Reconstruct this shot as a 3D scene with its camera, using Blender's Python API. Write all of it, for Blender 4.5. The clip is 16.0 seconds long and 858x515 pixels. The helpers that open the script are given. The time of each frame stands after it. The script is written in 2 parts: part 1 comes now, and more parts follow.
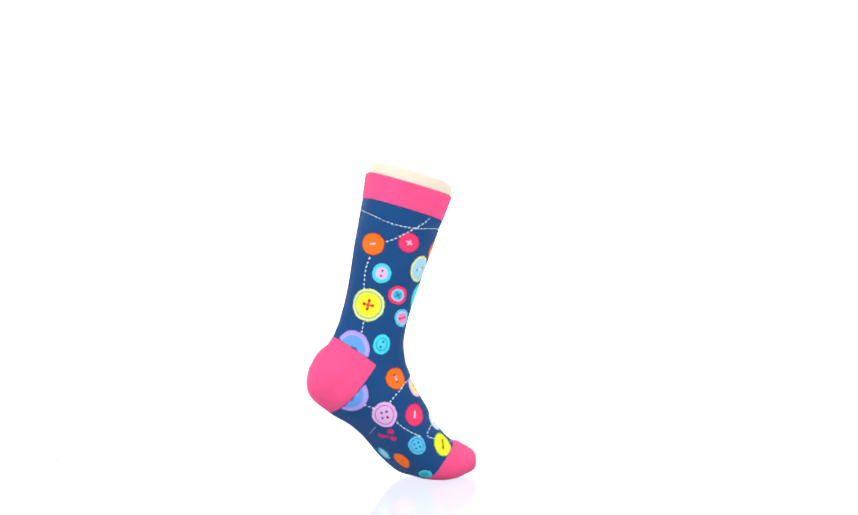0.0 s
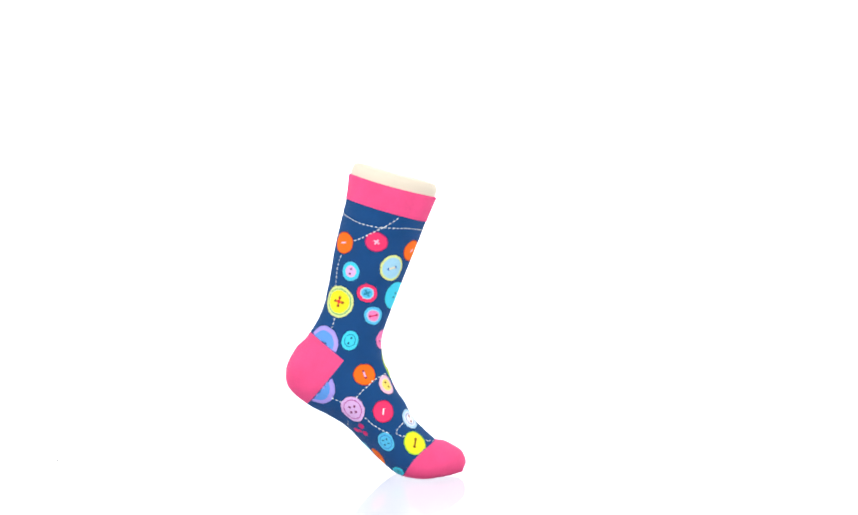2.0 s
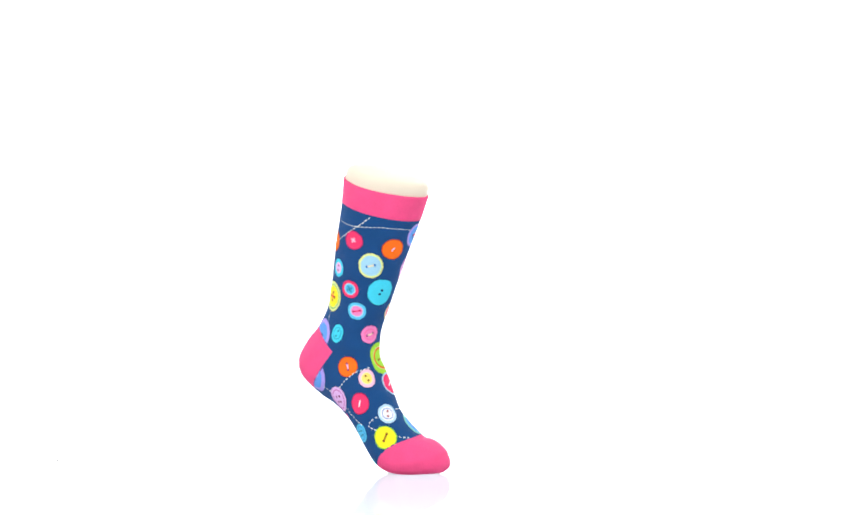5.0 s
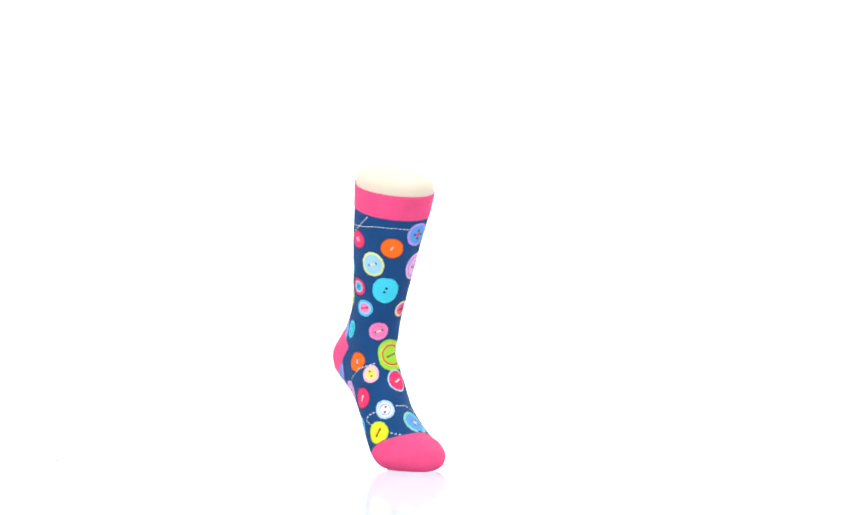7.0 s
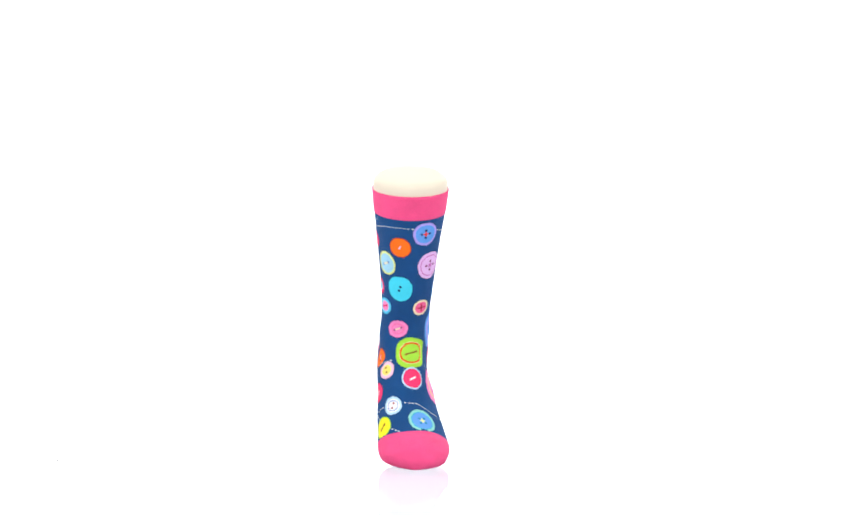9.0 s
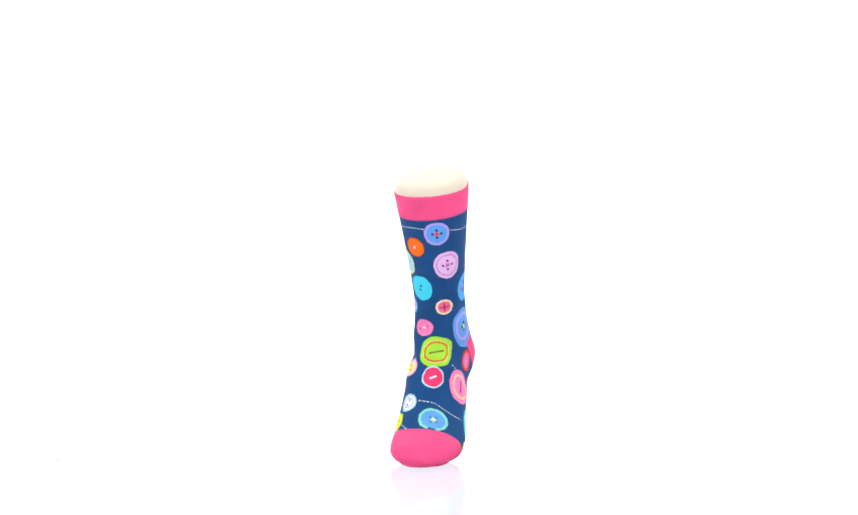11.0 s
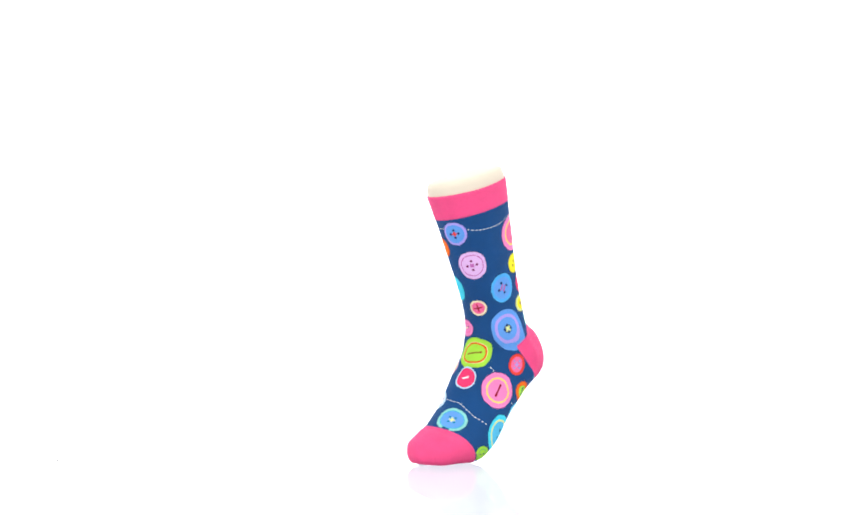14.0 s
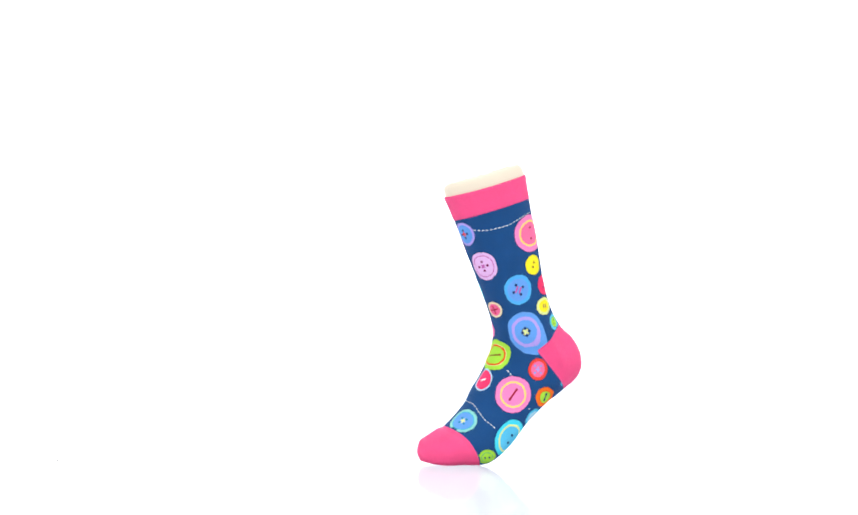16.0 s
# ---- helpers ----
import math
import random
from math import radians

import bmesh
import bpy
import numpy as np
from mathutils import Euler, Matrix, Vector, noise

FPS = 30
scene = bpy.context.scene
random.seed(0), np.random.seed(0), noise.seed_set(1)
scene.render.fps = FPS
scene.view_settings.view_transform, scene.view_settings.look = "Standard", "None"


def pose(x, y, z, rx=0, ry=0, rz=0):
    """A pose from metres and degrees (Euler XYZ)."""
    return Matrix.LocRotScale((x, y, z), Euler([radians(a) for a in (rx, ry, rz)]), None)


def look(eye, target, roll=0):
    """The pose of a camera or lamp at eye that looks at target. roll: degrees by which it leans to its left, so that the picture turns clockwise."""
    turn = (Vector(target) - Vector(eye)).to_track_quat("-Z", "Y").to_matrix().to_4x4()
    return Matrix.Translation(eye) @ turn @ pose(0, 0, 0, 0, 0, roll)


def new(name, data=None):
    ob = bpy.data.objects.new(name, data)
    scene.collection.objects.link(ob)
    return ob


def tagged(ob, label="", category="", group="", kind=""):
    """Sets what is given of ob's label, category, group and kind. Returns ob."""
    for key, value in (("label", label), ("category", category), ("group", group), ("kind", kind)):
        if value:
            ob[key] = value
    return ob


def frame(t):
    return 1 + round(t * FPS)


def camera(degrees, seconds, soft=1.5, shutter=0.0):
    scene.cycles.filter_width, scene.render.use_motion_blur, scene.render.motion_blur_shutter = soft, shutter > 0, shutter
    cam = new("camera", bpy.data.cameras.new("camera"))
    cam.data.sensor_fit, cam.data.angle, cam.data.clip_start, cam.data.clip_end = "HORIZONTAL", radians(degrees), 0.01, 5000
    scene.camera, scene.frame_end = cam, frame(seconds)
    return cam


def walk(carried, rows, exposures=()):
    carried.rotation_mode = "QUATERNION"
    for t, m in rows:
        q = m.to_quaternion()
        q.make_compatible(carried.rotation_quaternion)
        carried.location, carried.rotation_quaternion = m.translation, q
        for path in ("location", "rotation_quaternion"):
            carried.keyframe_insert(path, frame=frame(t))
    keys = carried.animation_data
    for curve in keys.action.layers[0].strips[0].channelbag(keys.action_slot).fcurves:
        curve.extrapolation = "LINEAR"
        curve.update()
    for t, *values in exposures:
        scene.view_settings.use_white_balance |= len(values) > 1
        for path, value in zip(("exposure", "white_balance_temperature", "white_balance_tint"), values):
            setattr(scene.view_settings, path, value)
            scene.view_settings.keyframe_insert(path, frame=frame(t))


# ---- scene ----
from mathutils.bvhtree import BVHTree

cam = camera(37.2, 16.0, soft=1.8)
EYE = pose(-0.0168, -1.4904, 0.3207, 87.3, 0, 0)
walk(cam, [(0.0, EYE), (16.0, EYE)], [(0.0, 0.0), (16.0, 0.0)])

# ---- light: a white world as studio tent, unseen soft lamps in front and an added bank that washes the backdrop ----
world = bpy.data.worlds.new("studio_world")
scene.world = world
world.use_nodes = True
world.node_tree.nodes["Background"].inputs["Color"].default_value = (1.0, 1.0, 1.0, 1)
world.node_tree.nodes["Background"].inputs["Strength"].default_value = 1.30


def soft_lamp(name, place, target, wide, high, watts, spread=180):
    data = bpy.data.lights.new(name, "AREA")
    data.shape, data.size, data.size_y, data.energy = "RECTANGLE", wide, high, watts
    data.color = (1.0, 0.99, 0.975)
    data.spread = radians(spread)
    ob = new(name, data)
    ob.matrix_world = look(place, target)
    return ob


soft_lamp("soft_lamp_left", (-1.7, -1.7, 1.15), (0, 0, 0.17), 1.3, 1.3, 18)
soft_lamp("soft_lamp_right", (1.7, -1.7, 1.15), (0, 0, 0.17), 1.3, 1.3, 14)
# added out of view, only to bring the backdrop up to full white
soft_lamp("added_backdrop_lamp", (0, 0.9, 3.4), (0, 2.6, 1.1), 5.0, 0.6, 100, 70)

# ---- materials ----
COLOURS = dict(
    navy_knit=(0.0092, 0.070, 0.227), thread=(0.94, 0.99, 0.98), halo_navy=(0.006, 0.030, 0.095), navy=(0.010, 0.030, 0.110), hot_pink=(0.90, 0.045, 0.155), pink_knit=(0.95, 0.090, 0.268),
    magenta=(0.62, 0.030, 0.16), crimson=(0.78, 0.020, 0.10), rust=(0.72, 0.085, 0.010), orange=(0.93, 0.165, 0.012),
    red=(0.82, 0.060, 0.045), dark_red=(0.30, 0.010, 0.020), brown=(0.20, 0.055, 0.015), plum=(0.19, 0.012, 0.10),
    pink=(0.88, 0.235, 0.52), rose=(0.88, 0.16, 0.34), pale_pink=(0.86, 0.52, 0.68), lilac=(0.75, 0.47, 0.80),
    mauve=(0.50, 0.12, 0.42), violet=(0.44, 0.34, 0.82), periwinkle=(0.36, 0.32, 0.80), azure=(0.125, 0.34, 0.80),
    blue=(0.050, 0.20, 0.55), sky_blue=(0.085, 0.42, 0.85), sky=(0.095, 0.52, 0.80), cyan=(0.06, 0.65, 0.84),
    teal=(0.020, 0.22, 0.36), teal_light=(0.06, 0.45, 0.58), mint=(0.24, 0.62, 0.58), ice=(0.36, 0.66, 0.83),
    pale_blue=(0.43, 0.66, 0.87), white=(0.82, 0.82, 0.86), cream=(0.86, 0.76, 0.50), pale_yellow=(0.90, 0.72, 0.16),
    yellow=(0.90, 0.80, 0.025), pale_lime=(0.72, 0.80, 0.30), lime=(0.36, 0.70, 0.055), green=(0.11, 0.44, 0.16),
)


def set_in(node, **values):
    for key, value in values.items():
        node.inputs[key.replace("_", " ")].default_value = value


def knit(name, colour, ribs=False):
    """Fine cotton knit: rows of loops in relief, with small uneven tints."""
    m = bpy.data.materials.new(name)
    m.use_nodes = True
    nt = m.node_tree
    n, link = nt.nodes, nt.links.new
    p = n["Principled BSDF"]
    set_in(p, Roughness=0.88, IOR=1.4)
    p.inputs["Specular IOR Level"].default_value = 0.25
    p.inputs["Sheen Weight"].default_value = 0.03
    p.inputs["Sheen Roughness"].default_value = 0.45
    co = n.new("ShaderNodeTexCoord")
    fine, broad = n.new("ShaderNodeTexNoise"), n.new("ShaderNodeTexNoise")
    set_in(fine, Scale=900.0, Detail=2.0)
    set_in(broad, Scale=38.0, Detail=3.0)
    link(co.outputs["Object"], fine.inputs["Vector"])
    link(co.outputs["Object"], broad.inputs["Vector"])
    mix = n.new("ShaderNodeMath")
    mix.operation = "ADD"
    link(fine.outputs["Fac"], mix.inputs[0])
    link(broad.outputs["Fac"], mix.inputs[1])
    ramp = n.new("ShaderNodeMapRange")
    set_in(ramp, From_Min=0.6, From_Max=1.4, To_Min=0.88, To_Max=1.11)
    link(mix.outputs[0], ramp.inputs["Value"])
    tint = n.new("ShaderNodeVectorMath")
    tint.operation = "SCALE"
    tint.inputs[0].default_value = colour
    link(ramp.outputs["Result"], tint.inputs["Scale"])
    link(tint.outputs["Vector"], p.inputs["Base Color"])
    bump = n.new("ShaderNodeBump")
    set_in(bump, Strength=0.45, Distance=0.0006)
    if ribs:
        wale, course = n.new("ShaderNodeTexWave"), n.new("ShaderNodeTexWave")
        wale.bands_direction, course.bands_direction = "X", "Y"
        set_in(wale, Scale=0.314159, Distortion=0.0)
        set_in(course, Scale=0.314159, Distortion=0.0)
        link(co.outputs["UV"], wale.inputs["Vector"])
        link(co.outputs["UV"], course.inputs["Vector"])
        both = n.new("ShaderNodeMath")
        both.operation = "MULTIPLY_ADD"
        link(wale.outputs["Fac"], both.inputs[0])
        both.inputs[1].default_value = 1.0
        link(course.outputs["Fac"], both.inputs[2])
        link(both.outputs[0], bump.inputs["Height"])
    else:
        link(fine.outputs["Fac"], bump.inputs["Height"])
    link(bump.outputs["Normal"], p.inputs["Normal"])
    return m


DYE = 0.93  # all yarns are dyed a little deeper than the list
YARN = {name: knit("yarn_" + name, tuple(v * DYE for v in colour), name.endswith("_knit")) for name, colour in COLOURS.items()}


def plain(name, colour, rough, spec=0.5, grain=60.0, spread=0.03, relief=0.05):
    m = bpy.data.materials.new(name)
    m.use_nodes = True
    n, link = m.node_tree.nodes, m.node_tree.links.new
    p = n["Principled BSDF"]
    p.inputs["Specular IOR Level"].default_value = spec
    co, tex = n.new("ShaderNodeTexCoord"), n.new("ShaderNodeTexNoise")
    set_in(tex, Scale=grain, Detail=4.0)
    link(co.outputs["Object"], tex.inputs["Vector"])
    tone, gloss = n.new("ShaderNodeMapRange"), n.new("ShaderNodeMapRange")
    set_in(tone, From_Min=0.3, From_Max=0.7, To_Min=1 - spread, To_Max=1.0)
    set_in(gloss, From_Min=0.3, From_Max=0.7, To_Min=rough * 0.8, To_Max=rough * 1.2)
    link(tex.outputs["Fac"], tone.inputs["Value"])
    link(tex.outputs["Fac"], gloss.inputs["Value"])
    tint = n.new("ShaderNodeVectorMath")
    tint.operation = "SCALE"
    tint.inputs[0].default_value = colour
    link(tone.outputs["Result"], tint.inputs["Scale"])
    link(tint.outputs["Vector"], p.inputs["Base Color"])
    link(gloss.outputs["Result"], p.inputs["Roughness"])
    bump = n.new("ShaderNodeBump")
    set_in(bump, Strength=relief, Distance=0.001)
    link(tex.outputs["Fac"], bump.inputs["Height"])
    link(bump.outputs["Normal"], p.inputs["Normal"])
    return m


FLOOR = plain("glossy_white_board", (0.466, 0.476, 0.528), 0.05, 1.0, 5.0, 0.015, 0.01)
board = FLOOR.node_tree.nodes["Principled BSDF"]  # milky acrylic: light spreads inside it
board.subsurface_method = "BURLEY"
board.inputs["Subsurface Weight"].default_value = 1.0
board.inputs["Subsurface Radius"].default_value = (1.0, 1.0, 1.0)
board.inputs["Subsurface Scale"].default_value = 1.5
PAPER = plain("matte_white_paper", (0.92, 0.92, 0.92), 0.9, 0.1, 9.0, 0.01, 0.02)
PLASTIC = plain("cream_plastic", (0.715, 0.64, 0.52), 0.6, 0.25, 25.0, 0.04, 0.05)
DUST = plain("grey_lint", (0.12, 0.12, 0.12), 0.9, 0.2, 900.0, 0.3, 0.3)


# ---- the studio ----
def mesh_ob(name, verts, faces, material, parent=None, label="", smooth=True, uvs=None):
    me = bpy.data.meshes.new(name)
    me.from_pydata([tuple(v) for v in verts], [], faces)
    if smooth:
        me.shade_smooth()
    if uvs is not None:
        layer = me.uv_layers.new(name="UVMap")
        for face in me.polygons:
            us = [uvs[i][0] for i in face.vertices]
            wrap = max(us) - min(us) > 125
            for loop, i in zip(face.loop_indices, face.vertices):
                layer.data[loop].uv = (uvs[i][0] + (250 if wrap and uvs[i][0] < 125 else 0), uvs[i][1])
    me.materials.append(material)
    me.update()
    ob = new(name, me)
    ob.parent = parent
    return tagged(ob, label)


def sheet(name, line, material, label, category):
    """A board 12 mm thick, seven metres wide, bent along a line of (y, z)."""
    verts, faces = [], []
    for y, z in line:
        verts += [(-3.5, y, z), (3.5, y, z)]
    for (y0, z0), (y1, z1), (y, z) in zip([line[0], *line], [*line[1:], line[-1]], line):
        d = Vector((y1 - y0, z1 - z0)).normalized() * 0.012
        verts += [(-3.5, y + d.y, z - d.x), (3.5, y + d.y, z - d.x)]
    n = len(line)
    for i in range(n - 1):
        a, b = 2 * i, 2 * (n + i)
        faces += [(a, a + 1, a + 3, a + 2), (b, b + 2, b + 3, b + 1), (a, a + 2, b + 2, b), (a + 1, b + 1, b + 3, a + 3)]
    for a, b in ((0, 2 * n), (2 * n - 2, 4 * n - 2)):
        faces.append((a, b, b + 1, a + 1))
    return tagged(mesh_ob(name, verts, faces, material, smooth=False), label, category, kind="structure")


sheet("floor", [(-3.0, 0.0), (0.9, 0.0)], FLOOR, "glossy white board floor that mirrors faintly", "floor")
CURVE = [(1.5 + 1.1 * math.sin(a), 0.0005 + 1.1 - 1.1 * math.cos(a)) for a in np.linspace(0.0, math.pi / 2, 30)]
sheet("backdrop", [(0.9, 0.0005), *CURVE, (2.6, 3.6)], PAPER, "plain matte white seamless backdrop paper", "backdrop")

# ---- the foot's shape: sections from the rim down to the toes ----
# each: back x, back z, front x, front z, half width, middle y, squareness, egg shape, sideways tilt, inner arch, outer edge
LEG = [
    (-0.1018, 0.3478, -0.0051, 0.3202, 0.0465, -0.0394, 1.04, 0.02, 0.07, -0.11, 0.14),
    (-0.1061, 0.3200, -0.0169, 0.2932, 0.0435, -0.0403, 1.00, 0.03, 0.08, -0.05, 0.16),
    (-0.1179, 0.2690, -0.0354, 0.2459, 0.0373, -0.0426, 1.01, 0.05, 0.08, -0.08, 0.09),
    (-0.1250, 0.2207, -0.0555, 0.1942, 0.0316, -0.0444, 0.99, 0.08, 0.04, -0.21, 0.16),
    (-0.1349, 0.1897, -0.0660, 0.1624, 0.0298, -0.0464, 0.93, 0.14, -0.09, -0.19, -0.02),
    (-0.1488, 0.1626, -0.0663, 0.1444, 0.0310, -0.0478, 0.93, 0.10, -0.14, -0.33, -0.34),
    (-0.1639, 0.1494, -0.0629, 0.1309, 0.0306, -0.0489, 0.86, -0.07, -0.11, -0.15, -0.57),
]
HEEL = [
    (-0.1752, 0.1267, -0.0589, 0.1235, 0.0314, -0.0504, 0.71, -0.23, -0.01, 0.01, -0.42),
    (-0.1726, 0.1034, -0.0551, 0.1118, 0.0314, -0.0510, 0.66, -0.02, -0.01, 0.02, -0.26),
    (-0.1490, 0.0825, -0.0475, 0.0976, 0.0319, -0.0484, 0.88, 0.18, -0.11, -0.13, -0.16),
    (-0.1296, 0.0705, -0.0409, 0.0884, 0.0342, -0.0457, 1.04, 0.05, -0.20, -0.00, -0.03),
    (-0.1021, 0.0535, -0.0295, 0.0673, 0.0366, -0.0434, 1.08, -0.10, -0.25, 0.07, 0.29),
]
TOES = [
    (-0.0763, 0.0243, -0.0065, 0.0441, 0.0407, -0.0376, 1.01, -0.17, -0.17, 0.07, 0.32),
    (-0.0520, 0.0049, 0.0039, 0.0418, 0.0429, -0.0353, 1.03, -0.16, -0.03, -0.03, 0.41),
    (-0.0265, 0.0006, 0.0184, 0.0333, 0.0385, -0.0342, 0.94, -0.30, 0.06, -0.05, 0.02),
    (-0.0070, 0.0004, 0.0252, 0.0279, 0.0297, -0.0317, 0.80, -0.40, -0.05, -0.06, -0.12),
    (0.0140, 0.0028, 0.0288, 0.0161, 0.0171, -0.0295, 0.90, -0.23, -0.01, -0.05, -0.08),
    (0.0227, 0.0045, 0.0260, 0.0083, 0.0075, -0.0309, 1.02, -0.05, 0.08, -0.09, -0.05),
]
SEC = np.array(LEG + HEEL + TOES)
LAST = len(SEC) - 1


def section(s):
    i = int(min(max(math.floor(s), 0), LAST - 1))
    f = s - i
    p1, p2 = SEC[i], SEC[i + 1]
    p0 = SEC[i - 1] if i else 2 * p1 - p2
    p3 = SEC[i + 2] if i + 2 <= LAST else 2 * p2 - p1
    return 0.5 * (2 * p1 + (p2 - p0) * f + (2 * p0 - 5 * p1 + 4 * p2 - p3) * f * f + (3 * p1 - p0 - 3 * p2 + p3) * f ** 3)


def skin(s, a, inset=0.0):
    """A point of the foot's surface; a runs round the section from the front, a quarter turn being its left side."""
    bx, bz, fx, fz, w, v, n, egg, tilt, arch, side = section(s)
    c, q = math.cos(a), math.sin(a)
    cx, cz, hx, hz = (bx + fx) / 2, (bz + fz) / 2, (fx - bx) / 2, (fz - bz) / 2
    half = math.hypot(hx, hz)
    k, w = max(half - inset, 0.001) / half, max(w - inset, 0.001)
    c2, q2 = math.copysign(abs(c) ** n, c), math.copysign(abs(q) ** n, q)
    c2 += tilt * q2 + 1.5 * max(-c, 0) ** 2 * (arch * max(-q, 0) - side * max(q, 0))
    dip = 0.0016 * q * q * max(0.0, 1 - s / 1.6)  # the cuff hangs a little lower at its sides
    return Vector((cx + k * hx * c2, v + w * (1 + egg * c) * q2, cz + k * hz * c2 - dip))


ROUND = 112


def rings(levels, inset, uvs=None):
    verts = []
    run = 0.0
    for j, s in enumerate(levels):
        if j:
            run += (skin(s, math.pi / 2, inset) - skin(levels[j - 1], math.pi / 2, inset)).length
        for i in range(ROUND):
            verts.append(skin(s, 2 * math.pi * i / ROUND, inset))
            if uvs is not None:
                uvs.append((i * 250.0 / ROUND, run * 1000))
    return verts


def ring_faces(count, base=0):
    faces = []
    for j in range(count - 1):
        for i in range(ROUND):
            k = (i + 1) % ROUND
            a = base + j * ROUND
            faces.append((a + i, a + ROUND + i, a + ROUND + k, a + k))
    return faces


def display_foot():
    """Plastic leg form on tiptoe with a rounded flat top."""
    levels = list(np.linspace(0, LAST - 0.9, 90))
    body = rings(levels, 0.0014)
    rim = body[:ROUND]
    mid = sum(rim, Vector()) / ROUND
    up = (rim[0] - mid).cross(rim[ROUND // 4] - mid).normalized()
    cap = []
    for rise, scale in ((0.0160, 0.0), (0.0159, 0.50), (0.0155, 0.82), (0.0147, 0.90), (0.0132, 0.95), (0.0108, 0.982), (0.0075, 0.997)):
        cap += [mid + (p - mid) * max(scale, 0.01) + up * rise for p in rim]
    verts = cap + body
    faces = ring_faces(len(verts) // ROUND)
    faces += [tuple(range(ROUND)), tuple(reversed(range(len(verts) - ROUND, len(verts))))]
    ob = mesh_ob("display_foot", verts, faces, PLASTIC)
    return tagged(ob, "cream plastic display leg form on tiptoe wearing a sock", "display form")


# ---- the sock ----
HEEL_TOP = (Vector((-0.1270, -0.0504, 0.1512)), Vector((-0.6129, -0.1143, -0.7819)))
HEEL_LOW = (Vector((-0.1272, -0.0556, 0.1154)), Vector((-0.7673, -0.1174, 0.6305)))


def past_toe_seam(p):
    """How far a point lies in front of the slightly bowed seam of the toe cap."""
    x, y, z = p.x + 0.020, p.y + 0.036, p.z - 0.029
    w = min(max(0.7418 * x + 0.6706 * z, -0.035), 0.03)
    return 0.6706 * x - 0.7418 * z - (-0.0089 + -0.0861 * y + 0.0546 * w + 1.5 * y * y + 12.3 * w * w)


def beyond(p, seam):
    return (p - seam[0]).dot(seam[1]) > 0


def cut_along(bm, field, where):
    """Cuts the faces of bm along the line on which field is nought."""
    cut = []
    for e in list(bm.edges):
        a, b = e.verts
        if where(a.co) and where(b.co):
            fa, fb = field(a.co), field(b.co)
            if fa * fb < 0 and min(abs(fa), abs(fb)) > 1e-6:
                _, v = bmesh.utils.edge_split(e, a, fa / (fa - fb))
                cut.append(v)
    bmesh.ops.connect_verts(bm, verts=cut)


def zone(p, s):
    if s < 1.0:
        return "cuff"
    if past_toe_seam(p) > 0 and s > 10.5:
        return "toe"
    if beyond(p, HEEL_TOP) and beyond(p, HEEL_LOW) and s < 11:
        return "heel"
    return "leg_and_foot"


def even_out(weighted, rounds=12):
    """Smooths the toe, a little more in each round, and sets it down on the floor again."""
    near = [(v, w, [e.other_vert(v) for e in v.link_edges]) for v, w in weighted]
    for _ in range(rounds):
        goal = [v.co.lerp(sum((n.co for n in ns), Vector()) / len(ns), 0.5 * w) for v, w, ns in near]
        for (v, _, _), g in zip(near, goal):
            v.co = g
    low = min(v.co.z for v, _ in weighted)
    for v, w in weighted:
        v.co.z -= low * w


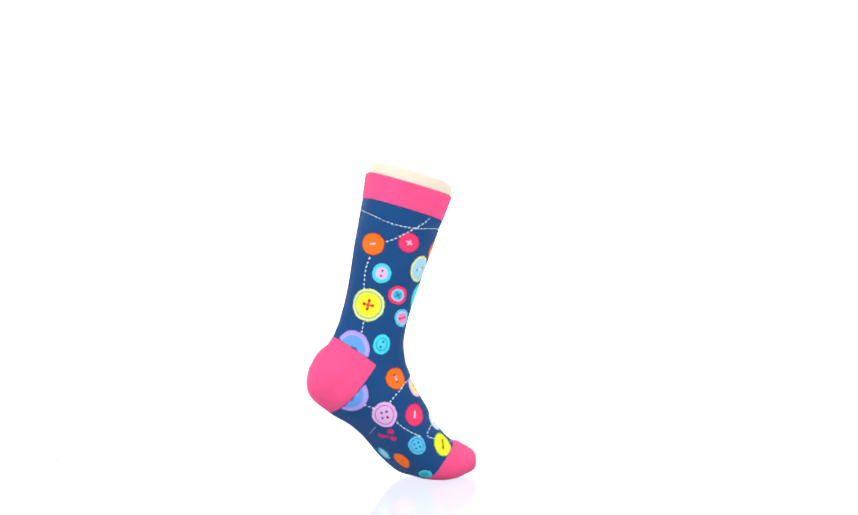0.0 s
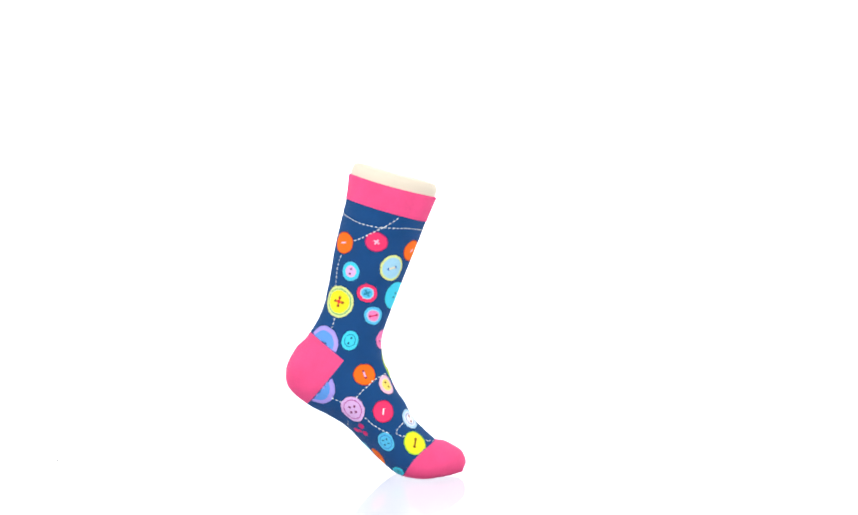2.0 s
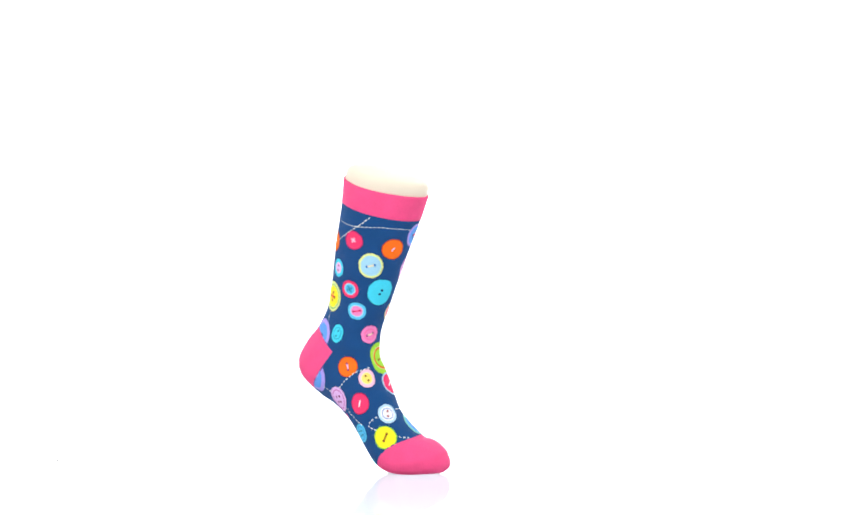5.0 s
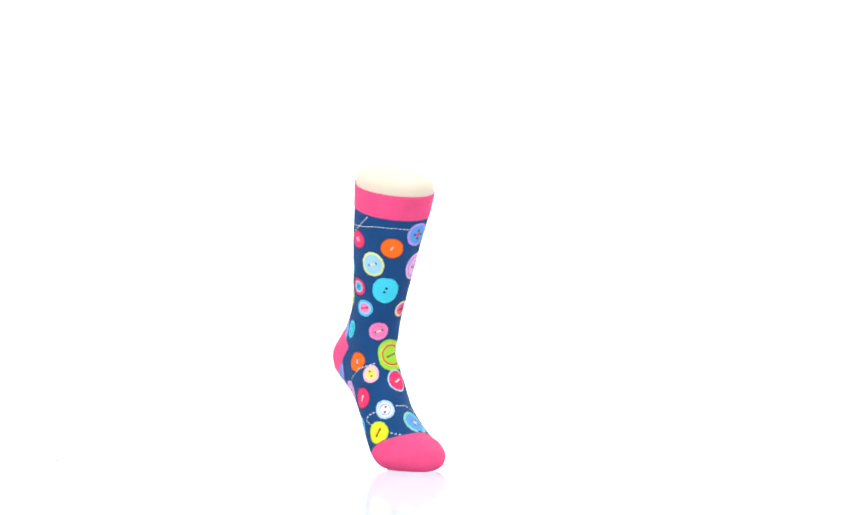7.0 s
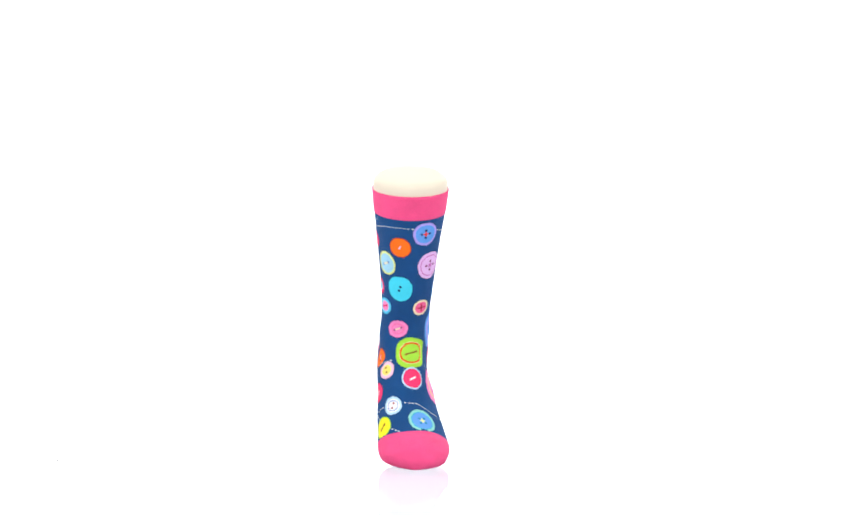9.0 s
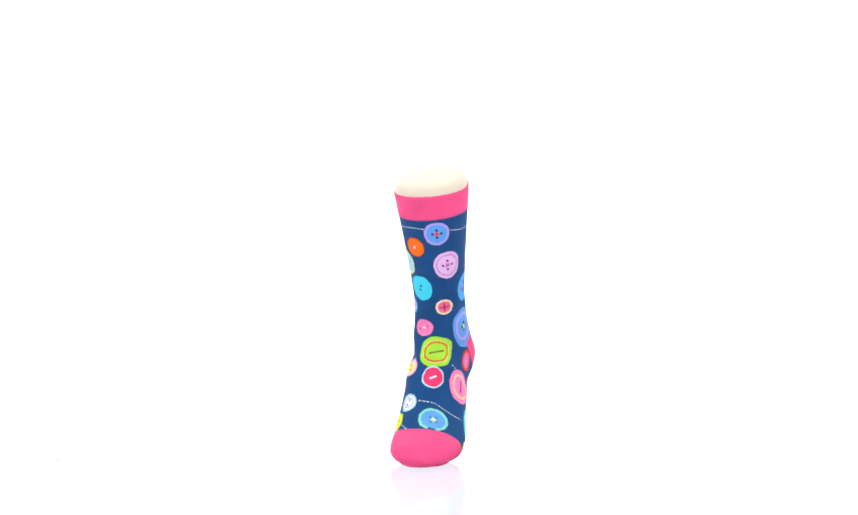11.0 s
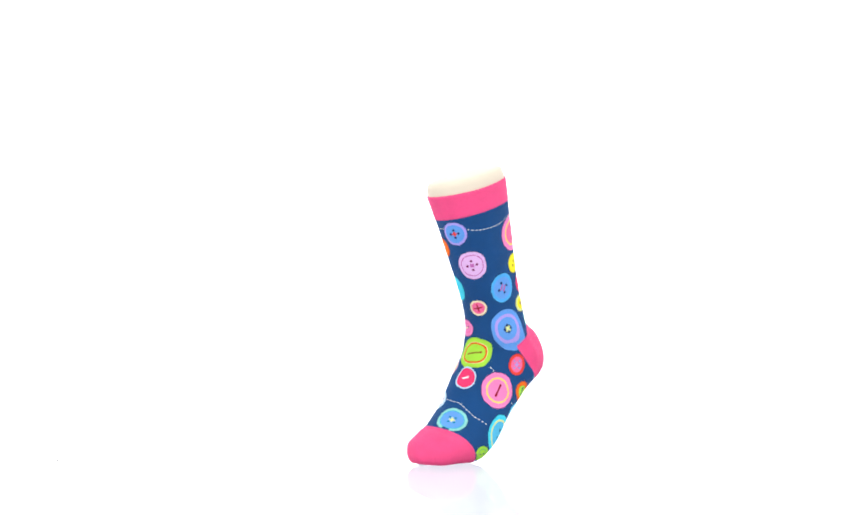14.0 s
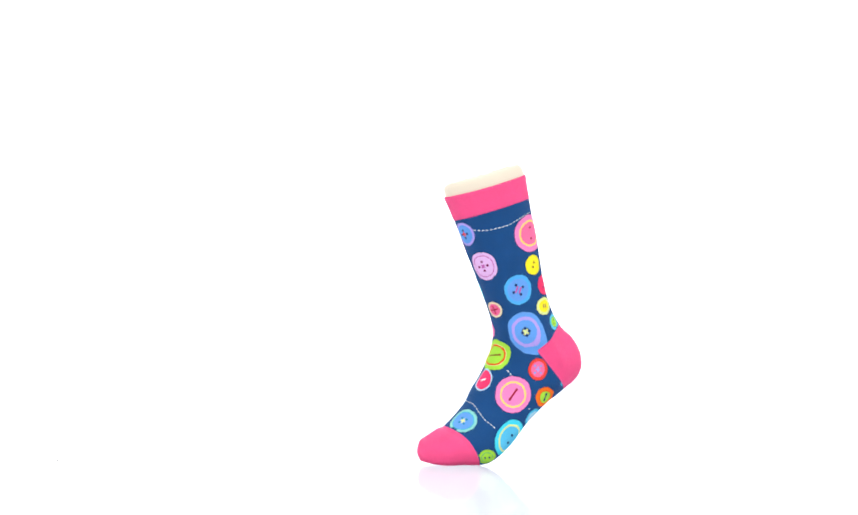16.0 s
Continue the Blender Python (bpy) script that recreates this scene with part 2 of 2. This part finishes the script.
def build_sock():
    sock = new("sock")
    tagged(sock, "navy knitted crew sock with colourful buttons, pink cuff, heel and toe", "sock")
    levels = list(np.linspace(0, 1, 12)) + list(np.linspace(1, LAST, 150))[1:]
    uvs = []
    verts = rings(levels, 0.0, uvs)
    bm = bmesh.new()
    layer = bm.verts.layers.float_vector.new("knit")
    depth = bm.verts.layers.float.new("depth")
    made = []
    for i, p in enumerate(verts):
        v = bm.verts.new(p)
        v[layer] = (*uvs[i], 0)
        v[depth] = levels[i // ROUND]
        made.append(v)
    for f in ring_faces(len(levels)):
        bm.faces.new([made[i] for i in f])
    # the tip of the toes is domed
    last, before = verts[-ROUND:], verts[-2 * ROUND:-ROUND]
    mid = sum(last, Vector()) / ROUND
    out = (mid - sum(before, Vector()) / ROUND).normalized()
    ring = made[-ROUND:]
    for share, rise in ((0.85, 0.0006), (0.55, 0.0011), (0.2, 0.0013)):
        inner = []
        for i, p in enumerate(last):
            v = bm.verts.new(mid + (p - mid) * share + out * rise)
            v[layer], v[depth] = ring[i][layer], LAST
            inner.append(v)
        for i in range(ROUND):
            k = (i + 1) % ROUND
            bm.faces.new((ring[i], inner[i], inner[k], ring[k]))
        ring = inner
    bm.faces.new(list(reversed(ring)))
    bm.verts.ensure_lookup_table()
    even_out([(v, min((v[depth] - 11.4) / 1.8, 1.0)) for v in bm.verts if v[depth] > 11.4])
    global TREE
    bm.verts.index_update()
    TREE = BVHTree.FromPolygons([v.co.copy() for v in bm.verts], [[v.index for v in f.verts] for f in bm.faces])
    cut_along(bm, past_toe_seam, lambda p: p.z < 0.075)
    for co, no in (HEEL_TOP, HEEL_LOW):
        bmesh.ops.bisect_plane(bm, geom=bm.verts[:] + bm.edges[:] + bm.faces[:], dist=1e-6, plane_co=co, plane_no=no)
    bm.normal_update()
    groups = {"cuff": [], "leg_and_foot": [], "heel": [], "toe": []}
    for f in bm.faces:
        groups[zone(f.calc_center_median(), sum(v[depth] for v in f.verts) / len(f.verts))].append(f)
    labels = {"cuff": "hot pink ribbed cuff", "leg_and_foot": "navy blue knit", "heel": "hot pink heel patch", "toe": "hot pink toe cap"}
    for name, faces in groups.items():
        index, vs, fs, us = {}, [], [], []
        for f in faces:
            for v in f.verts:
                if v not in index:
                    index[v] = len(vs)
                    proud = 0.0005 if name == "cuff" else 0.0
                    vs.append(v.co + v.normal * proud)
                    us.append(tuple(v[layer])[:2])
            fs.append(tuple(index[v] for v in f.verts))
        if name == "cuff":
            # the knit turns in over the rim
            base = len(vs)
            for inset in (0.0006, 0.0017):
                for i in range(ROUND):
                    vs.append(skin(0.0 if inset < 0.001 else 0.03, 2 * math.pi * i / ROUND, inset) + Vector((0, 0, 0.0006 if inset < 0.001 else 0)))
                    us.append((i * 250.0 / ROUND, -1.0))
            top = [index[made[i]] for i in range(ROUND)]
            for i in range(ROUND):
                k = (i + 1) % ROUND
                fs.append((top[k], base + k, base + i, top[i]))
                fs.append((base + k, base + ROUND + k, base + ROUND + i, base + i))
        mesh_ob(name, vs, fs, YARN["navy_knit" if name == "leg_and_foot" else "pink_knit"], sock, labels[name], uvs=us)
    bm.free()
    return sock


TREE = None  # the sock's surface, once it is built


def on_skin(p, lift):
    place, normal, _, _ = TREE.find_nearest(p)
    out = place - Vector(section_mid(place))
    if normal.dot(out) < 0:
        normal = -normal
    return place + normal * lift


def section_mid(p):
    """The nearest point of the foot's middle line."""
    best = min(MIDDLE, key=lambda m: (m - p).length_squared)
    return best


MIDDLE = [(skin(s, 0) + skin(s, math.pi)) / 2 for s in np.linspace(0, LAST, 80)]


def tangents(s, a):
    d = 1e-3
    along = skin(s + d, a) - skin(s - d, a)
    across = (skin(s, a + d) - skin(s, a - d)).normalized()
    down = (along - across * along.dot(across)).normalized()
    return across, down


# marks inside a button: (kind, values, colour) in shares of its radius
def turn(x, y, deg):
    c, q = math.cos(radians(deg)), -math.sin(radians(deg))
    return x * c - y * q, x * q + y * c


def pair(r, deg, colour):
    return [("hole", (*turn(r * k, 0, deg), 0.12), colour) for k in (1, -1)]


def quad(r, colour, deg):
    return [("hole", (*turn(r * x * 0.75, r * y * 0.75, deg), 0.105), colour) for x in (1, -1) for y in (1, -1)]


def dash(r, deg, colour):
    return [("stitch", (*turn(-r, 0, deg), *turn(r, 0, deg), 0.07), colour)]


def dash2(r, deg, colour):
    return [("stitch", (*turn(-r * 0.7, k, deg), *turn(r * 0.7, k, deg), 0.06), colour) for k in (-0.12, 0.12)]


def cross(r, colour, deg):
    return dash(r, deg + 45, colour) + dash(r, deg - 45, colour)


def stepped(x, y, share):
    """Moves a point of an outline onto the grid of the knit's stitches, as far as share says."""
    gx, gy = 0.0013, 0.0011
    return x + (round(x / gx) * gx - x) * share, y + (round(y / gy) * gy - y) * share


def flat_spot(s, a):
    """Places on the plane that touches the foot at (s, a), in metres across and down."""
    across, down = tangents(s, a)
    o = skin(s, a)
    return lambda u, v: o + across * u + down * v


def patch(outline, mid, spot, lift, inner=(0.2, 0.4, 0.6, 0.8)):
    """A thin flat patch of knit that follows the sock's surface; outline: points in metres in its own plane."""
    n = len(outline)
    shares = [*inner, 1.0]
    verts = [on_skin(spot(mid[0], mid[1]), lift)]
    for k in shares:
        for x, y in outline:
            u, v = mid[0] + (x - mid[0]) * k, mid[1] + (y - mid[1]) * k
            verts.append(on_skin(spot(u, v), lift))
    # the rim drops down into the knit, with a crease along its edge
    verts += verts[-n:]
    for x, y in outline:
        verts.append(on_skin(spot(x, y), -0.0003))
    faces = [(0, 1 + i, 1 + (i + 1) % n) for i in range(n)]
    for k in range(len(shares) + 1):
        a, b = 1 + k * n, 1 + (k + 1) * n
        if k == len(shares) - 1:
            continue
        faces += [(a + i, b + i, b + (i + 1) % n, a + (i + 1) % n) for i in range(n)]
    return verts, faces


def cut_heel(verts, faces):
    return [f for f in faces if not any(beyond(verts[i], HEEL_TOP) and beyond(verts[i], HEEL_LOW) for i in f)
            and not any(past_toe_seam(verts[i]) > 0 and verts[i].z < 0.065 for i in f)]


def button(sock, s, deg, wide, high, layers, marks, tail=None):
    """A knitted-in button: stacked rounds of yarn, its holes and its stitches; sizes in mm."""
    rng = random.Random(round(s * 100) * 1000 + deg)
    a = radians(deg)
    spot = flat_spot(s, a)
    phase = [rng.uniform(0, 6.28) for _ in range(4)]
    parent = sock
    top = 0.0
    for level, (colour, share) in enumerate(layers):
        n = 96 if level == 0 else 64
        line = []
        for i in range(n):
            p = 2 * math.pi * i / n
            r = share * (1 + 0.012 * math.sin(2 * p + phase[0]) + 0.011 * math.sin(3 * p + phase[1]) + 0.008 * math.sin(7 * p + phase[2]) + 0.006 * math.sin(13 * p + phase[3])) / 1000
            if tail and level < 2:  # drawn out towards the heel like a drop
                off = (p - radians(tail[0]) + math.pi) % (2 * math.pi) - math.pi
                r *= 1 + tail[1] * (1 - 0.6 * level) * (0.4 * math.exp(-(off / 0.35) ** 2) + 0.6 * math.exp(-(off / 0.8) ** 2))
                while r > 0.0003:  # it ends at the heel's seam
                    q = on_skin(spot(wide * r * math.cos(p), high * r * math.sin(p)), 0.0003)
                    if not (beyond(q, HEEL_TOP) and beyond(q, HEEL_LOW)):
                        break
                    r *= 0.985
            line.append(stepped(wide * r * math.cos(p), high * r * math.sin(p), 0.0 if tail else 0.65 if level == 0 else 0.35))
        top = 0.00020 + 0.00006 * level
        verts, faces = patch(line, (0, 0), spot, top)
        faces = cut_heel(verts, faces)
        if not faces:
            continue
        name = "button_motif" if level == 0 else "ring" if level < len(layers) - 1 else "centre"
        ob = mesh_ob(name, verts, faces, YARN[colour], parent, "")
        if level == 0:
            parent = ob
            ob["label"] = COLOUR_WORDS.get(colour, colour.replace("_", " ")) + " knitted button"
            if tail:
                continue
            # the dark halo around each button, painted as a slightly wider navy patch
            edge = [(x * (1 + 0.7 / wide), y * (1 + 0.7 / high)) for x, y in line]
            verts, faces = patch(edge, (0, 0), spot, 0.00012)
            mesh_ob("outline", verts, cut_heel(verts, faces), YARN["halo_navy"], parent, "dark navy halo painted around the button")
    for kind, v, colour in marks:
        if kind == "hole":
            v = (v[0], v[1], min(v[2], 1.7 / wide))
            line = [((v[0] + v[2] * math.cos(p)) * wide / 1000, (v[1] + v[2] * math.sin(p)) * high / 1000) for p in np.linspace(0, 2 * math.pi, 9)[:-1]]
            mid = (v[0] * wide / 1000, v[1] * high / 1000)
        else:
            verts, faces = [], []
            d = Vector((v[2] - v[0], v[3] - v[1])).normalized() * min(v[4], 1.1 / wide)
            for k in np.linspace(0, 1, 7):
                for side in (1, -1):
                    x, y = v[0] + (v[2] - v[0]) * k - side * d.y, v[1] + (v[3] - v[1]) * k + side * d.x
                    verts.append(on_skin(spot(x * wide / 1000, y * high / 1000), top + 0.00018))
            faces = [(2 * k, 2 * k + 1, 2 * k + 3, 2 * k + 2) for k in range(6)]
            faces = cut_heel(verts, faces)
            if faces:
                mesh_ob(kind, verts, faces, YARN[colour], parent)
            continue
        verts, faces = patch(line, mid, spot, top + 0.00010, inner=())
        faces = cut_heel(verts, faces)
        if faces:
            mesh_ob(kind, verts, faces, YARN[colour], parent)


COLOUR_WORDS = {"rust": "orange", "pale_lime": "pale yellow", "sky_blue": "sky blue", "azure": "bright blue", "magenta": "hot pink"}


def petals(sock, places):
    """A small flower of pink lobes, each a round of yarn."""
    for s, deg, wide, high in places:
        a = radians(deg)
        spot = flat_spot(s, a)
        line = [stepped(wide / 2000 * math.cos(p), high / 2000 * math.sin(p), 0.6) for p in np.linspace(0, 2 * math.pi, 25)[:-1]]
        verts, faces = patch(line, (0, 0), spot, 0.00022)
        mesh_ob("petal", verts, faces, YARN["magenta"], sock, "hot pink flower petal")


def thread_line(sock, points, thick=0.00050):
    """A line of running stitches drawn in pale yarn on the sock."""
    path = []
    for (s0, a0), (s1, a1) in zip(points, points[1:]):
        path += [skin(s0 + (s1 - s0) * k, radians(a0 + (a1 - a0) * k)) for k in np.linspace(0, 1, 12, endpoint=False)]
    path.append(skin(points[-1][0], radians(points[-1][1])))
    run = [0.0]
    for p, q in zip(path, path[1:]):
        run.append(run[-1] + (q - p).length)

    def at(d):
        i = max(0, min(len(run) - 2, int(np.searchsorted(run, d)) - 1))
        k = (d - run[i]) / max(run[i + 1] - run[i], 1e-9)
        return path[i].lerp(path[i + 1], k)

    verts, faces = [], []
    d = 0.0
    while d + 0.0028 < run[-1] + 0.001:
        a, b = at(d), at(min(d + 0.0031, run[-1]))
        normal = (on_skin(a, 0.001) - on_skin(a, 0.0)).normalized()
        side = (b - a).cross(normal).normalized() * thick
        k = len(verts)
        mid = (a + b) / 2
        verts += [on_skin(a, 0.0004), on_skin(mid + side, 0.00044), on_skin(b, 0.0004), on_skin(mid - side, 0.00044)]
        quarter = (b - a) * 0.3
        verts[k + 1:k + 2] = [on_skin(mid + side - quarter, 0.00044), on_skin(mid + side + quarter, 0.00044)]
        verts[k + 4:k + 5] = [on_skin(mid - side + quarter, 0.00044), on_skin(mid - side - quarter, 0.00044)]
        faces.append(tuple(range(k, k + 6)))
        d += 0.0049
    if faces:
        mesh_ob("running_stitch", verts, faces, YARN["thread"], sock, "pale dashed thread line")


form = display_foot()
sock = build_sock()
button(sock, 1.92, -130, 13.9, 11.9, [("rust",1),("orange",.93)], dash(.25,20,"pale_pink"))
button(sock, 1.71, -79, 12.9, 10.9, [("magenta",1),("hot_pink",.9)], cross(.3,"pale_pink",25))
button(sock, 2.46, -107, 10.8, 10.8, [("sky",1),("cyan",.92),("pale_pink",.6),("lilac",.5)], pair(.26,90,"plum"))
button(sock, 3.30, -117, 18.1, 17.9, [("pale_lime",1),("green",.84),("pale_lime",.78),("yellow",.72)], cross(.2,"red",-38)+quad(.25,"dark_red",52))
button(sock, 2.79, -73, 11.9, 10.3, [("hot_pink",1),("ice",.66),("sky",.54)], quad(.26,"teal",0)+cross(.2,"teal",45))
button(sock, 3.30, -52, 11.9, 9.9, [("sky",1),("ice",.72),("pink",.6)], dash(.34,30,"crimson")+pair(.34,30,"dark_red"))
button(sock, 4.56, -88, 9.6, 11.1, [("cyan",1),("teal",.66),("cyan",.58)], pair(.3,75,"navy"))
button(sock, 7.15, -62, 12.7, 12.1, [("rust",1),("orange",.93)], pair(.32,110,"plum")+dash(.26,110,"lilac"))
button(sock, 8.11, -26, 10.7, 11.0, [("pale_pink",1),("cream",.68),("pale_yellow",.58)], pair(.28,115,"brown"))
button(sock, 9.63, -105, 13.6, 16.0, [("lilac",1),("mauve",.78),("lilac",.7)], quad(.28,"plum",0))
button(sock, 10.17, -71, 11.8, 12.2, [("crimson",1),("hot_pink",.92)], dash(.3,70,"white"))
button(sock, 10.86, -31, 11.7, 11.6, [("pale_blue",1),("white",.76),("blue",.6),("white",.52)], pair(.27,80,"dark_red"))
button(sock, 11.47, -110, 10.0, 11.2, [("sky",1),("blue",.74),("sky",.66)], quad(.32,"navy",10))
button(sock, 11.75, -64, 13.8, 13.5, [("lime",1),("yellow",.9)], dash(.34,60,"brown")+pair(.32,60,"brown"))
button(sock, 1.72, -14, 14.2, 12.4, [("rust",1),("orange",.93)], dash(.2,60,"pale_pink"))
button(sock, 2.16, -43, 15.1, 15.0, [("pale_lime",1),("ice",.82)], dash(.26,25,"cream")+pair(.3,25,"blue"))
button(sock, 2.68, -14, 17.0, 16.3, [("cyan",1)], pair(.16,70,"navy"))
button(sock, 4.11, -13, 12.6, 10.7, [("pink",1),("rose",.62),("pink",.54)], pair(.34,25,"plum")+dash(.28,25,"cream"))
button(sock, 6.16, 19, 25.2, 19.2, [("lime",1),("pale_lime",.73),("rust",.69),("lime",.585)], dash(.3,4,"brown")+pair(.32,4,"dark_red"))
button(sock, 8.74, 16, 14.9, 14.0, [("pale_blue",1),("crimson",.86),("hot_pink",.78)], dash(.3,25,"white"))
button(sock, 11.49, 29, 19.3, 16.4, [("mint",1),("teal_light",.8),("azure",.74)], quad(.26,"teal",0)+cross(.2,"pale_lime",45))
button(sock, 1.40, 29, 16.7, 14.9, [("periwinkle",1),("violet",.9),("azure",.8)], quad(.3,"navy",45)+dash(.2,0,"red")+dash(.2,90,"red"))
button(sock, 2.19, 46, 18.8, 17.7, [("lilac",1),("mauve",.78),("lilac",.72)], quad(.3,"plum",45)+cross(.16,"mauve",0))
button(sock, 3.26, 33, 11.5, 10.2, [("cream",1),("rose",.76)], quad(.42,"crimson",45)+cross(.36,"dark_red",45))
button(sock, 2.93, 95, 18.0, 17.9, [("sky_blue",1),("azure",.76)], dash2(.32,55,"mauve")+quad(.34,"navy",55))
button(sock, 4.60, 78, 22.7, 24.7, [("azure",1),("violet",.76),("azure",.6)], quad(.17,"navy",45)+quad(.15,"navy",0)+cross(.17,"pale_lime",0), (58, 0.42))
button(sock, 9.54, 74, 22.2, 22.4, [("pink",1),("pale_yellow",.72),("pink",.62)], dash(.32,65,"dark_red")+pair(.32,65,"dark_red"))
button(sock, 7.60, 90, 11.4, 13.5, [("red",1),("rose",.72)], quad(.42,"azure",0)+cross(.26,"violet",45))
button(sock, 2.49, 133, 12.3, 11.7, [("yellow",1)], pair(.24,60,"brown"))
button(sock, 11.69, 127, 22.0, 23.9, [("cyan",1),("pale_lime",.76),("sky",.66)], pair(.2,70,"navy"))
button(sock, 1.77, 141, 26.3, 22.1, [("pink",1),("pale_yellow",.72),("rose",.62)], pair(.3,85,"dark_red"))
button(sock, 3.11, 150, 11.2, 11.8, [("hot_pink",1),("crimson",.6),("hot_pink",.52)], pair(.24,60,"plum"))
button(sock, 3.85, 132, 12.5, 10.4, [("pale_lime",1),("yellow",.7)], dash2(.3,80,"plum"))
button(sock, 4.62, 157, 11.0, 9.8, [("sky",1),("green",.7),("lime",.6)], pair(.24,60,"navy"))
button(sock, 9.36, 125, 14.0, 12.8, [("orange",1),("rust",.66),("lime",.58)], dash(.34,85,"navy")+pair(.3,85,"navy"))
button(sock, 10.83, 143, 12.3, 12.4, [("sky",1),("ice",.7)], dash(.3,30,"red"))
button(sock, 12.69, 123, 12.5, 10.4, [("lime",1),("green",.66),("lime",.58)], pair(.24,30,"navy"))
button(sock, 5.13, -121, 19.6, 20.5, [("periwinkle",1),("violet",.9),("azure",.74)], pair(.2,10,"navy"))
button(sock, 7.96, -104, 22.0, 23.0, [("periwinkle",1),("violet",.9),("azure",.74)], pair(.2,10,"navy"))
button(sock, 12.00, -155, 9.9, 11.4, [("orange",1)], pair(.24,20,"rust"))
button(sock, 11.72, -181, 7.5, 9.5, [("sky",1),("ice",.66)], [])
button(sock, 8.30, 136, 5.2, 6.1, [("sky",1)], [])
button(sock, 12.93, -136, 8.6, 7.1, [("cyan",1),("teal_light",.66)], pair(.24,20,"navy"))
petals(sock, [(10.75, -130, 7.5, 7.5), (10.94, -152, 8, 6.5), (11.10, -138, 7.5, 6.5), (10.98, -144, 4.5, 5)])
thread_line(sock, [(1.28, -186), (1.33, -164), (1.36, -146), (1.41, -126), (1.44, -110), (1.42, -88), (1.36, -68), (1.26, -42), (1.23, -15), (1.25, 8)], 0.00042)
thread_line(sock, [(1.35, 52), (1.42, 68), (1.45, 82), (1.46, 106), (1.38, 129), (1.31, 159)], 0.00042)
thread_line(sock, [(1.07, -60), (1.25, -68), (1.41, -78), (1.54, -88), (1.70, -100), (1.83, -113)])
thread_line(sock, [(2.20, -129), (2.42, -132), (2.63, -131), (2.92, -128)])
thread_line(sock, [(3.92, -119), (4.14, -118), (4.32, -118)])
thread_line(sock, [(8.55, -102), (8.92, -100)])
thread_line(sock, [(8.69, -84), (8.29, -72), (7.94, -59), (7.65, -51), (7.10, -14)])
thread_line(sock, [(10.30, -106), (10.70, -107), (10.99, -102), (11.20, -93)])
thread_line(sock, [(10.93, -54), (11.12, -74), (11.28, -82), (11.44, -71)])
thread_line(sock, [(11.83, -41), (12.05, -20)])
thread_line(sock, [(10.72, -6), (10.75, 24), (11.01, 42), (11.23, 59), (11.44, 89)], 0.00044)
thread_line(sock, [(10.78, -166), (10.41, -140)], 0.00026)
thread_line(sock, [(7.76, 62), (8.10, 69)])
thread_line(sock, [(10.33, 112), (10.46, 122)])


# ---- small things on the floor ----
def lint(x, y, size):
    """A crumb of grey lint."""
    bm = bmesh.new()
    bmesh.ops.create_icosphere(bm, subdivisions=2, radius=size)
    for v in bm.verts:
        v.co *= 1 + 0.35 * noise.noise(v.co * 900)
        v.co.z *= 0.6
    low = min(v.co.z for v in bm.verts)
    for v in bm.verts:
        v.co.z -= low
    me = bpy.data.meshes.new("lint_speck")
    bm.to_mesh(me)
    bm.free()
    me.materials.append(DUST)
    ob = new("lint_speck", me)
    ob.location = (x, y, 0)
    return tagged(ob, "tiny grey speck of lint on the white floor", "lint")


lint(-0.469, 0.049, 0.0015)


def motions():
    """The leg form and its sock turn together, clockwise, two turns a minute."""
    for ob in (form, sock):
        walk(ob, [(t, pose(0, 0, 0, 0, 0, 18.54 - 12.071 * t)) for t in range(17)])


motions()
